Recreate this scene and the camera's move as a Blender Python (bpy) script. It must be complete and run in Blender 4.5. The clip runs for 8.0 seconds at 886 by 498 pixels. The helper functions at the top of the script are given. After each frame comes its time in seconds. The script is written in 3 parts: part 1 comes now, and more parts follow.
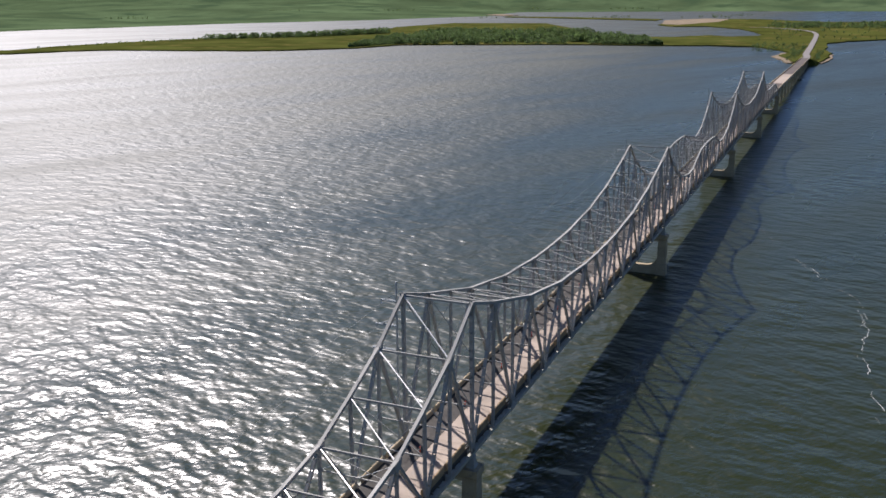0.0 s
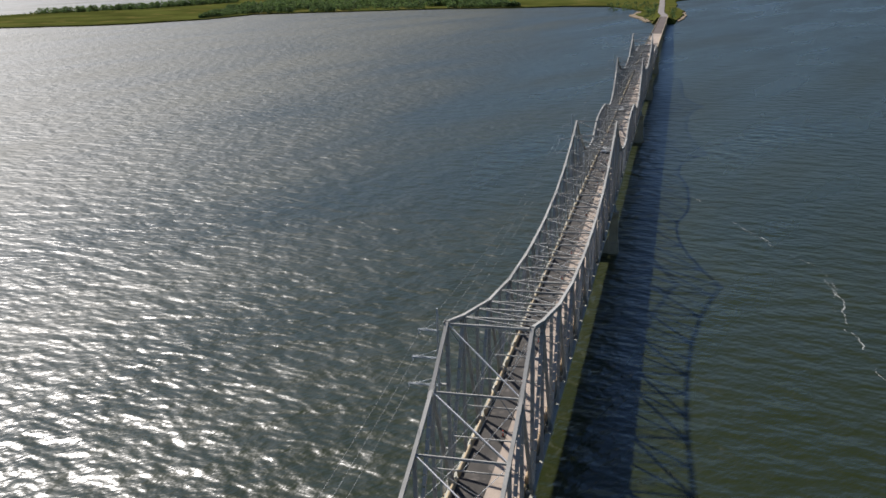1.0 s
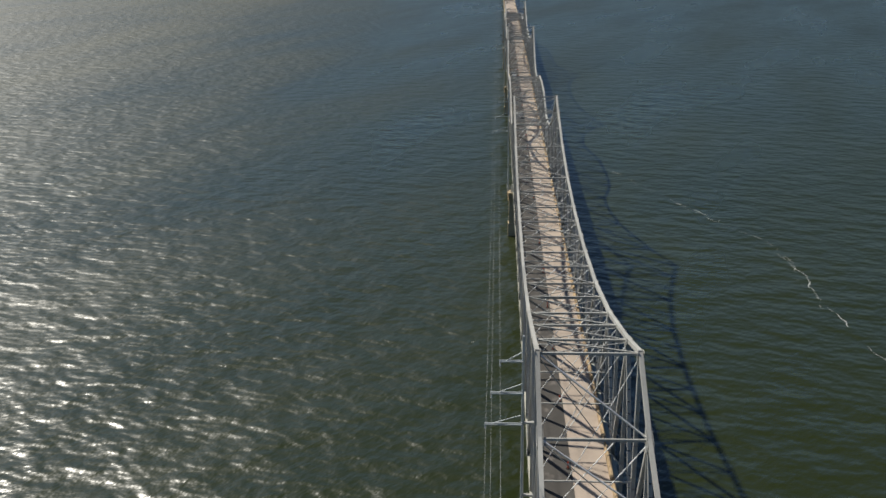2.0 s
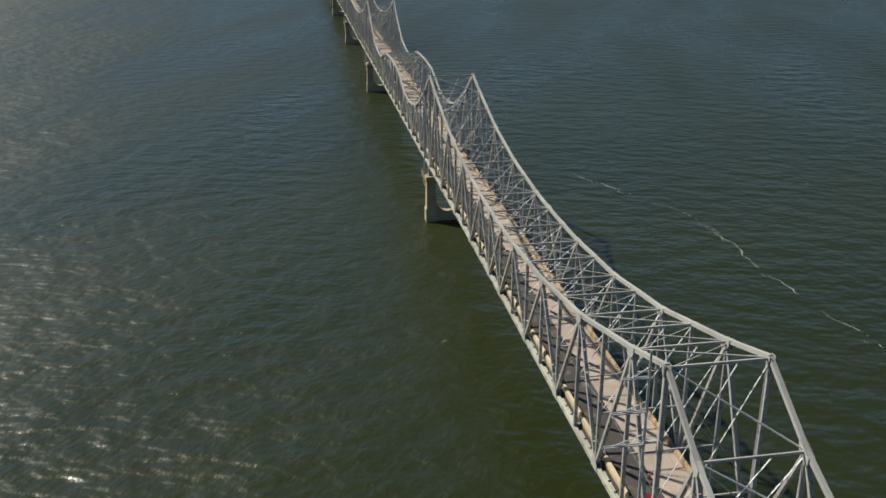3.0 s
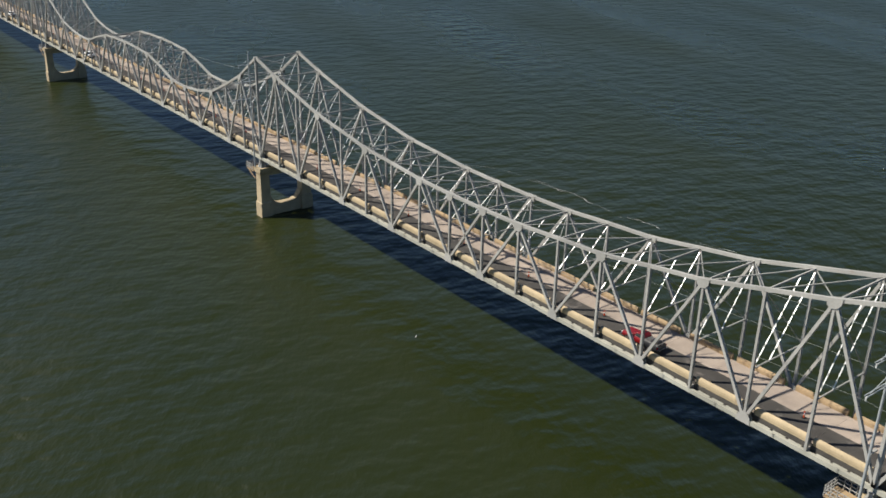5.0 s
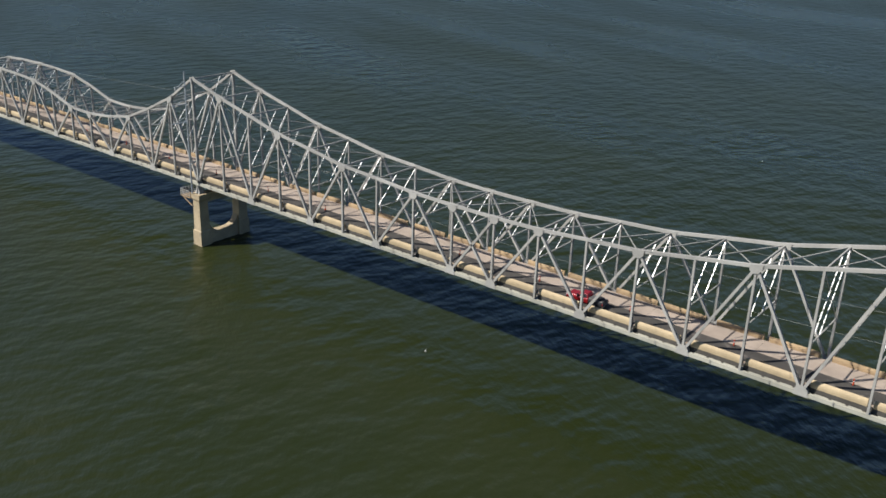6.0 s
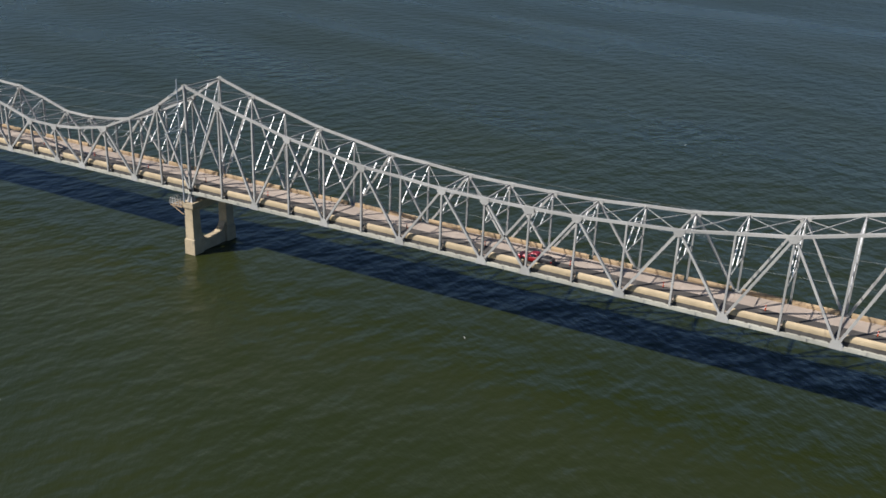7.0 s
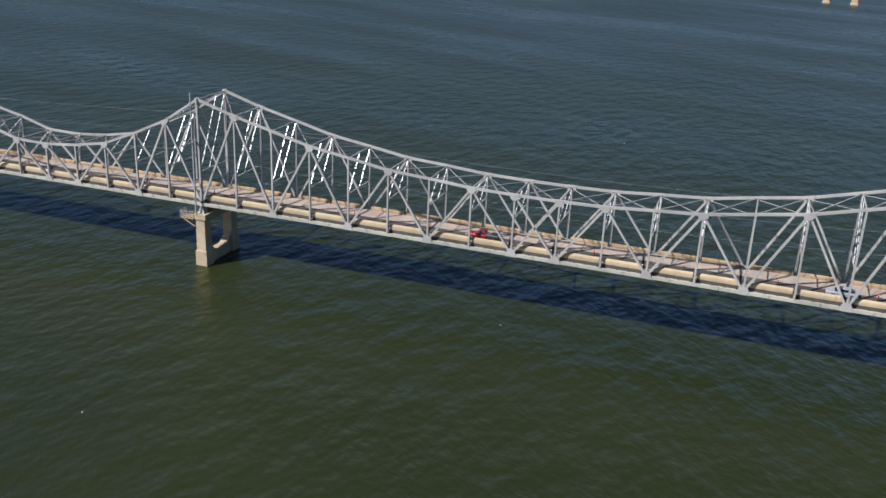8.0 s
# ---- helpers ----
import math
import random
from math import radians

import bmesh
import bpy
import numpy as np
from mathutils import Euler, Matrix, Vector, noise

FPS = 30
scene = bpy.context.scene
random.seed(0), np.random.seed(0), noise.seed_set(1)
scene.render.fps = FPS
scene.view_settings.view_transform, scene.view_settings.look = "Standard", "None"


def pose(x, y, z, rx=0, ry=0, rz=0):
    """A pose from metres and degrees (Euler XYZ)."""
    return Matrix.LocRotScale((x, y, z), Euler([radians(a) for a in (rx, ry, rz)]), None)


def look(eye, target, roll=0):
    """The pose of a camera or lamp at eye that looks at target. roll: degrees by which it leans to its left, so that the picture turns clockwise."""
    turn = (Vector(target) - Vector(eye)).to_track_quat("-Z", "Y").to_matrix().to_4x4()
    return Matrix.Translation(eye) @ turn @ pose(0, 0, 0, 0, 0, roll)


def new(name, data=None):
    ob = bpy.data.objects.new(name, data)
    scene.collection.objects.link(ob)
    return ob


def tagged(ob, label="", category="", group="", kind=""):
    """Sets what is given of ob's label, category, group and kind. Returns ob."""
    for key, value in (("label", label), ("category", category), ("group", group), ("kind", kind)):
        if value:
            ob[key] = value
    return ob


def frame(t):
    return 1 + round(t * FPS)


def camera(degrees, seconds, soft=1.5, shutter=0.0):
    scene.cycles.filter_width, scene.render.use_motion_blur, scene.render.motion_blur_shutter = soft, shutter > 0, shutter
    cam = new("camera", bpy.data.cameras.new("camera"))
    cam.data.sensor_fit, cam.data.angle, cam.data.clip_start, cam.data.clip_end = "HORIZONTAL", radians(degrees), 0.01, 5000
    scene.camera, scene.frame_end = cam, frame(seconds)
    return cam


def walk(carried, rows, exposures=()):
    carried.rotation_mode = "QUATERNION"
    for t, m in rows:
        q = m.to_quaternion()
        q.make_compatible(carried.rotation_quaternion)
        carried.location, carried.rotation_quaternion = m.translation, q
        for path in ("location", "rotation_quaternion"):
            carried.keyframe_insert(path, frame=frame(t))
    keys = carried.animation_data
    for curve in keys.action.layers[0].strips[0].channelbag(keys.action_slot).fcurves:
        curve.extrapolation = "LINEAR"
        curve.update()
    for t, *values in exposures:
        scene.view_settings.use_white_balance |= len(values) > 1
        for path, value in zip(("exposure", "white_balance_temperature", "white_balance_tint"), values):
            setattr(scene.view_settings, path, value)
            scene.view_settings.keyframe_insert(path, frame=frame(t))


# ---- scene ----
LENS = 50.90
PATH = [
    (0.0, -99.90, -44.36, 56.03, -66.462, -15.155, -0.397),
    (0.2, -98.89, -39.39, 55.91, -68.167, -15.453, -0.465),
    (0.4, -97.64, -34.34, 56.03, -69.896, -15.801, -0.607),
    (0.6, -95.78, -29.10, 56.47, -71.707, -16.258, -0.868),
    (0.8, -93.29, -23.72, 57.11, -73.622, -16.817, -1.213),
    (1.0, -90.79, -18.47, 57.73, -75.568, -17.372, -1.537),
    (1.2, -88.69, -13.43, 58.21, -77.485, -17.836, -1.744),
    (1.4, -86.57, -8.35, 58.42, -79.442, -18.233, -1.788),
    (1.6, -83.83, -2.97, 58.28, -81.574, -18.630, -1.654),
    (1.8, -80.54, 2.67, 57.84, -83.932, -19.049, -1.370),
    (2.0, -77.26, 8.34, 57.36, -86.460, -19.466, -1.017),
    (2.2, -74.37, 13.92, 57.06, -89.075, -19.862, -0.685),
    (2.4, -71.86, 19.36, 57.00, -91.710, -20.235, -0.434),
    (2.6, -69.57, 24.60, 57.13, -94.323, -20.599, -0.282),
    (2.8, -67.35, 29.66, 57.39, -96.916, -20.966, -0.224),
    (3.0, -65.04, 34.59, 57.71, -99.522, -21.346, -0.236),
    (3.2, -62.50, 39.44, 57.98, -102.184, -21.728, -0.299),
    (3.4, -59.58, 44.25, 58.10, -104.921, -22.088, -0.396),
    (3.6, -56.26, 48.99, 58.01, -107.708, -22.398, -0.501),
    (3.8, -52.70, 53.71, 57.79, -110.517, -22.664, -0.563),
    (4.0, -49.18, 58.69, 57.76, -113.404, -22.971, -0.507),
    (4.2, -45.90, 64.13, 58.07, -116.410, -23.353, -0.294),
    (4.4, -42.84, 69.79, 58.47, -119.426, -23.676, 0.044),
    (4.6, -39.81, 75.28, 58.58, -122.344, -23.780, 0.425),
    (4.8, -36.60, 80.50, 58.30, -125.202, -23.641, 0.802),
    (5.0, -33.05, 85.46, 57.70, -128.062, -23.330, 1.155),
    (5.2, -29.08, 90.18, 56.97, -130.945, -22.943, 1.475),
    (5.4, -24.69, 94.70, 56.27, -133.829, -22.562, 1.745),
    (5.6, -20.03, 99.08, 55.77, -136.649, -22.239, 1.937),
    (5.8, -15.35, 103.35, 55.58, -139.318, -22.005, 2.016),
    (6.0, -10.91, 107.59, 55.78, -141.765, -21.878, 1.962),
    (6.2, -6.83, 111.85, 56.34, -143.983, -21.846, 1.790),
    (6.4, -2.89, 116.12, 56.91, -146.057, -21.859, 1.645),
    (6.6, 1.18, 120.41, 57.11, -148.107, -21.855, 1.724),
    (6.8, 5.52, 124.69, 56.89, -150.169, -21.810, 2.028),
    (7.0, 10.14, 129.04, 56.57, -152.241, -21.709, 2.330),
    (7.2, 14.91, 133.47, 56.41, -154.283, -21.537, 2.453),
    (7.4, 19.57, 137.75, 56.35, -156.216, -21.313, 2.452),
    (7.6, 23.90, 141.67, 56.33, -157.981, -21.086, 2.447),
    (7.8, 27.92, 145.28, 56.40, -159.621, -20.890, 2.477),
    (8.0, 31.81, 148.75, 56.51, -161.210, -20.721, 2.524),
]


def aim(x, y, z, yaw, pitch, roll):
    """A camera's pose from its place, heading, pitch and roll."""
    return pose(x, y, z, 0, 0, yaw) @ pose(0, 0, 0, 90 + pitch, 0, 0) @ pose(0, 0, 0, 0, 0, roll)


# stops, kelvin and tint on the way: the bright glitter makes the camera close a little
EXPOSURES = [(0.0, 0.51, 6280, 16), (0.8, 0.40, 6350, 13), (1.6, 0.28, 6560, 7), (3.5, 0.33, 6850, 5), (4.7, 0.40, 6700, 7), (6.0, 0.45, 6450, 9), (7.0, 0.45, 6280, 11), (8.0, 0.47, 6080, 13)]
cam = camera(LENS, 8.0, 1.6)
walk(cam, [(row[0], aim(*row[1:])) for row in PATH], EXPOSURES)

# ---------------------------------------------------------------- world, sun, exposure
SUN = Vector((0.637, 0.765, 1.0)).normalized()
world = bpy.data.worlds.new("sky")
scene.world = world
world.use_nodes = True
sky = world.node_tree.nodes.new("ShaderNodeTexSky")
sky.sky_type, sky.sun_disc = "NISHITA", False
sky.sun_elevation, sky.sun_rotation = math.asin(SUN.z), math.atan2(SUN.x, SUN.y)
sky.altitude, sky.air_density, sky.dust_density, sky.ozone_density = 500, 1.0, 0.7, 3.0
back = world.node_tree.nodes["Background"]
back.inputs["Strength"].default_value = 0.044
deep = world.node_tree.nodes.new("ShaderNodeMix")
deep.data_type, deep.blend_type = "RGBA", "MULTIPLY"
deep.inputs["Factor"].default_value, deep.inputs["B"].default_value = 1.0, (0.84, 0.98, 1.20, 1)
world.node_tree.links.new(sky.outputs["Color"], deep.inputs["A"])
world.node_tree.links.new(deep.outputs["Result"], back.inputs["Color"])
lamp = bpy.data.lights.new("sun", "SUN")
lamp.energy, lamp.angle, lamp.color = 4.8, radians(1.4), (1.0, 0.94, 0.88)
sun = new("sun", lamp)
sun.matrix_basis = look(SUN * 300, (0, 0, 0))

WATER_LOW, WATER_HIGH = (0.0145, 0.0205, 0.0026, 1), (0.0195, 0.0250, 0.0036, 1)
# turn, squeeze, scale, height in metres, detail
WAVES = [(-15, 0.6, 0.19, 1.2, 2), (50, 0.55, 0.9, 0.19, 2)]
CALM, CHOP = (0.24, 0.37), 0.23  # the ripples too fine to see, as gloss
AHEAD = (176.0, 13.0)

from mathutils import geometry

# ---------------------------------------------------------------- materials


def material(name, base, rough=0.6, metal=0.0, spread=0.25, scale=0.6, fine=8.0, bump=0.15, dirt=None, dirt_at=0.62, spec=0.4, random_by=0.0):
    """A painted or mineral surface: two scales of variation, a stain colour and fine relief, in metres."""
    m = bpy.data.materials.new(name)
    m.use_nodes = True
    n, l = m.node_tree.nodes, m.node_tree.links
    b = n["Principled BSDF"]
    b.inputs["Roughness"].default_value, b.inputs["Metallic"].default_value = rough, metal
    b.inputs["Specular IOR Level"].default_value = spec
    at = n.new("ShaderNodeTexCoord").outputs["Object"]
    big, small = n.new("ShaderNodeTexNoise"), n.new("ShaderNodeTexNoise")
    big.inputs["Scale"].default_value, big.inputs["Detail"].default_value = scale, 5
    small.inputs["Scale"].default_value, small.inputs["Detail"].default_value = fine, 6
    l.new(at, big.inputs["Vector"]), l.new(at, small.inputs["Vector"])
    ramp = n.new("ShaderNodeValToRGB")
    lo, hi = ramp.color_ramp.elements
    lo.position, hi.position = 0.3, 0.7
    lo.color = (*[c * (1 - spread) for c in base], 1)
    hi.color = (*[min(1, c * (1 + spread)) for c in base], 1)
    l.new(big.outputs["Fac"], ramp.inputs["Fac"])
    grain = n.new("ShaderNodeMix")
    grain.data_type, grain.blend_type = "RGBA", "MULTIPLY"
    grain.inputs["Factor"].default_value = 0.3
    tone = n.new("ShaderNodeValToRGB")
    tone.color_ramp.elements[0].position, tone.color_ramp.elements[1].position = 0.25, 0.75
    tone.color_ramp.elements[0].color, tone.color_ramp.elements[1].color = (0.55, 0.55, 0.55, 1), (1.25, 1.25, 1.25, 1)
    l.new(small.outputs["Fac"], tone.inputs["Fac"])
    l.new(ramp.outputs["Color"], grain.inputs["A"]), l.new(tone.outputs["Color"], grain.inputs["B"])
    out = grain.outputs["Result"]
    if dirt:
        stain = n.new("ShaderNodeTexNoise")
        stain.inputs["Scale"].default_value, stain.inputs["Detail"].default_value = scale * 2.3, 8
        l.new(at, stain.inputs["Vector"])
        cut = n.new("ShaderNodeMapRange")
        cut.inputs["From Min"].default_value, cut.inputs["From Max"].default_value = dirt_at, dirt_at + 0.14
        l.new(stain.outputs["Fac"], cut.inputs["Value"])
        mix = n.new("ShaderNodeMix")
        mix.data_type = "RGBA"
        mix.inputs["B"].default_value = (*dirt, 1)
        l.new(cut.outputs["Result"], mix.inputs["Factor"]), l.new(out, mix.inputs["A"])
        out = mix.outputs["Result"]
    if random_by:
        info, shift = n.new("ShaderNodeObjectInfo"), n.new("ShaderNodeMapRange")
        shift.inputs["To Min"].default_value, shift.inputs["To Max"].default_value = 1 - random_by, 1 + random_by
        l.new(info.outputs["Random"], shift.inputs["Value"])
        vary = n.new("ShaderNodeHueSaturation")
        l.new(shift.outputs["Result"], vary.inputs["Value"]), l.new(out, vary.inputs["Color"])
        out = vary.outputs["Color"]
    l.new(out, b.inputs["Base Color"])
    relief = n.new("ShaderNodeBump")
    relief.inputs["Strength"].default_value, relief.inputs["Distance"].default_value = bump, 0.05
    l.new(small.outputs["Fac"], relief.inputs["Height"]), l.new(relief.outputs["Normal"], b.inputs["Normal"])
    return m


STEEL = material("aluminium_paint", (0.37, 0.365, 0.335), 0.65, 0.05, 0.12, 0.35, 6, 0.05, (0.30, 0.25, 0.20), 0.66, 0.15, 0.10)
# sun glint on the first span's laterals, helped by a pale metallic colour
GLINT = material("sun_glint_aluminium_paint", (0.8, 0.79, 0.76), 0.48, 0.8, 0.06, 0.35, 6, 0.03)
GREENISH = material("greenish_weathered_paint", (0.395, 0.39, 0.325), 0.62, 0.05, 0.16, 0.35, 6, 0.05, (0.26, 0.24, 0.17), 0.64, 0.3, 0.08)
# paler copy of STEEL: the sun's gleam on the braces, put into the colour
SUNLIT_LATTICE = material("sunlit_aluminium_paint", (0.72, 0.72, 0.70), 0.36, 0.25, 0.06, 0.35, 6, 0.03, (0.45, 0.42, 0.38), 0.68, 0.5, 0.10)
CONCRETE = material("pier_concrete", (0.43, 0.35, 0.225), 0.85, 0, 0.16, 0.4, 5, 0.3, (0.22, 0.20, 0.16), 0.60, 0.3)
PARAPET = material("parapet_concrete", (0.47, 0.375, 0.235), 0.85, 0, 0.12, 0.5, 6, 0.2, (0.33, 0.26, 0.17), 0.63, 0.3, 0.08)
# darker and browner than PARAPET, for the -y parapets and the platforms
BROWN = material("brown_parapet_concrete", (0.36, 0.26, 0.15), 0.88, 0, 0.2, 0.5, 6, 0.25, (0.20, 0.14, 0.085), 0.55, 0.3, 0.1)
PAVING = material("deck_concrete", (0.37, 0.305, 0.245), 0.9, 0, 0.14, 0.35, 7, 0.2, (0.30, 0.26, 0.22), 0.62, 0.3, 0.06)
# shade of the recess below the parapet, put into the girder's colour
SHADE_STEEL = material("shade_dark_steel", (0.075, 0.07, 0.062), 0.7, 0.1, 0.25, 0.5, 6, 0.1)
ASPHALT = material("worn_asphalt", (0.065, 0.060, 0.053), 0.9, 0, 0.2, 0.3, 9, 0.3, (0.14, 0.125, 0.11), 0.58, 0.3)
WIRE = material("weathered_wire", (0.26, 0.27, 0.26), 0.7, 0.1)
POLE = material("galvanised_pole", (0.42, 0.45, 0.46), 0.5, 0.3, 0.1, 0.5, 6, 0.05)
RED = material("red_car_paint", (0.24, 0.009, 0.011), 0.3, 0.1, 0.05, 1.0, 30, 0.0, spec=0.6)
WHITE = material("white_car_paint", (0.80, 0.80, 0.78), 0.28, 0.0, 0.04, 1.0, 30, 0.0, spec=0.6)
SILVER = material("silver_car_paint", (0.42, 0.43, 0.45), 0.3, 0.3, 0.04, 1.0, 30, 0.0, spec=0.6)
GLASS = material("dark_car_glass", (0.012, 0.014, 0.016), 0.08, 0, 0.1, 1, 10, 0, spec=0.8)
RUBBER = material("tyre_rubber", (0.018, 0.018, 0.018), 0.8, 0, 0.1)
CHROME = material("bright_metal", (0.65, 0.65, 0.65), 0.25, 0.9, 0.05)
BLACK = material("black_load", (0.02, 0.02, 0.022), 0.7, 0, 0.3, 2, 12, 0.4)
BED = material("grey_bed_cover", (0.11, 0.105, 0.10), 0.7, 0.2, 0.2, 1.5, 10, 0.2)
LAMP_RED = material("red_lens", (0.4, 0.01, 0.01), 0.2)
LAMP_CLEAR = material("clear_lens", (0.7, 0.7, 0.68), 0.15)
ORANGE = material("orange_plastic", (0.50, 0.06, 0.015), 0.5, 0, 0.08)
BAND = material("white_band", (0.8, 0.8, 0.78), 0.4, 0, 0.05)
GRASS = material("shore_grass", (0.066, 0.074, 0.018), 0.95, 0, 0.35, 0.012, 0.15, 0.3, (0.13, 0.11, 0.035), 0.55, 0.0)
FARGRASS = material("far_grassland", (0.078, 0.115, 0.055), 0.95, 0, 0.35, 0.003, 0.03, 0.3, (0.05, 0.08, 0.04), 0.52, 0.0)
SAND = material("pale_sand", (0.26, 0.21, 0.15), 0.95, 0, 0.2, 0.05, 1.0, 0.3, (0.19, 0.16, 0.11), 0.55, 0.0)
OLDDECK = material("brown_worn_deck", (0.105, 0.085, 0.072), 0.9, 0, 0.2, 0.2, 4, 0.2, (0.17, 0.14, 0.12), 0.6, 0.3, 0.12)
ROAD = material("shore_road", (0.21, 0.19, 0.175), 0.9, 0, 0.15, 0.1, 2, 0.2)
LEAF = material("tree_leaves", (0.12, 0.18, 0.06), 0.8, 0, 0.4, 0.08, 0.8, 0.2, (0.15, 0.19, 0.055), 0.58, 0.3)
BARK = material("tree_bark", (0.12, 0.09, 0.06), 0.9)


def let_light_through(m, share):
    """Thin leaves pass a share of the light on."""
    n, l = m.node_tree.nodes, m.node_tree.links
    b, out = n["Principled BSDF"], n["Material Output"]
    thin, mix = n.new("ShaderNodeBsdfTranslucent"), n.new("ShaderNodeMixShader")
    l.new(b.inputs["Base Color"].links[0].from_socket, thin.inputs["Color"])
    mix.inputs["Fac"].default_value = share
    l.new(b.outputs["BSDF"], mix.inputs[1]), l.new(thin.outputs["BSDF"], mix.inputs[2]), l.new(mix.outputs["Shader"], out.inputs["Surface"])


let_light_through(LEAF, 0.5)
FOAM = material("water_foam", (0.40, 0.41, 0.39), 0.8, 0, 0.1, 0.5, 5, 0.2)


def water_material():
    m = bpy.data.materials.new("lake_water")
    m.use_nodes = True
    n, l = m.node_tree.nodes, m.node_tree.links
    b = n["Principled BSDF"]
    b.inputs["Roughness"].default_value, b.inputs["Specular IOR Level"].default_value = 1.0, 0.0
    b.inputs["Coat Weight"].default_value, b.inputs["Coat IOR"].default_value = 1.0, 1.48
    at = n.new("ShaderNodeTexCoord").outputs["Object"]
    silt = n.new("ShaderNodeTexNoise")
    silt.inputs["Scale"].default_value, silt.inputs["Detail"].default_value = 0.012, 4
    l.new(at, silt.inputs["Vector"])
    ramp = n.new("ShaderNodeValToRGB")
    ramp.color_ramp.elements[0].position, ramp.color_ramp.elements[1].position = 0.3, 0.7
    ramp.color_ramp.elements[0].color, ramp.color_ramp.elements[1].color = WATER_LOW, WATER_HIGH
    l.new(silt.outputs["Fac"], ramp.inputs["Fac"]), l.new(ramp.outputs["Color"], b.inputs["Base Color"])
    last = None
    for turn, squeeze, scale, height, detail in WAVES:
        place = n.new("ShaderNodeMapping")
        place.vector_type = "TEXTURE"
        place.inputs["Rotation"].default_value = (0, 0, radians(turn))
        place.inputs["Scale"].default_value = (1, 1 / squeeze, 1)
        l.new(at, place.inputs["Vector"])
        wave = n.new("ShaderNodeTexNoise")
        wave.inputs["Scale"].default_value, wave.inputs["Detail"].default_value = scale, detail
        wave.inputs["Roughness"].default_value = 0.55
        l.new(place.outputs["Vector"], wave.inputs["Vector"])
        relief = n.new("ShaderNodeBump")
        relief.inputs["Strength"].default_value, relief.inputs["Distance"].default_value = 1.0, height
        l.new(wave.outputs["Fac"], relief.inputs["Height"])
        if last:
            l.new(last, relief.inputs["Normal"])
        last = relief.outputs["Normal"]
    l.new(last, b.inputs["Coat Normal"])
    # lanes of stronger and weaker wind
    lane, gust = n.new("ShaderNodeMapping"), n.new("ShaderNodeTexNoise")
    lane.vector_type = "TEXTURE"
    lane.inputs["Rotation"].default_value, lane.inputs["Scale"].default_value = (0, 0, radians(-111)), (1, 4, 1)
    gust.inputs["Scale"].default_value, gust.inputs["Detail"].default_value = 0.02, 3
    l.new(at, lane.inputs["Vector"]), l.new(lane.outputs["Vector"], gust.inputs["Vector"])
    rough = n.new("ShaderNodeMapRange")
    rough.inputs["From Min"].default_value, rough.inputs["From Max"].default_value = 0.35, 0.65
    rough.inputs["To Min"].default_value, rough.inputs["To Max"].default_value = CALM
    l.new(gust.outputs["Fac"], rough.inputs["Value"])
    # the open lake on the sunny side of the bridge lies under a finer, denser chop
    reach, chop, total = n.new("ShaderNodeSeparateXYZ"), n.new("ShaderNodeMapRange"), n.new("ShaderNodeMath")
    l.new(at, reach.inputs[0]), l.new(reach.outputs["Y"], chop.inputs["Value"])
    chop.inputs["From Min"].default_value, chop.inputs["From Max"].default_value = 40, 260
    chop.inputs["To Min"].default_value, chop.inputs["To Max"].default_value = 0.0, CHOP
    l.new(rough.outputs["Result"], total.inputs[0]), l.new(chop.outputs["Result"], total.inputs[1])
    l.new(total.outputs["Value"], b.inputs["Coat Roughness"])
    return m


WATER = water_material()

# ---------------------------------------------------------------- mesh helpers


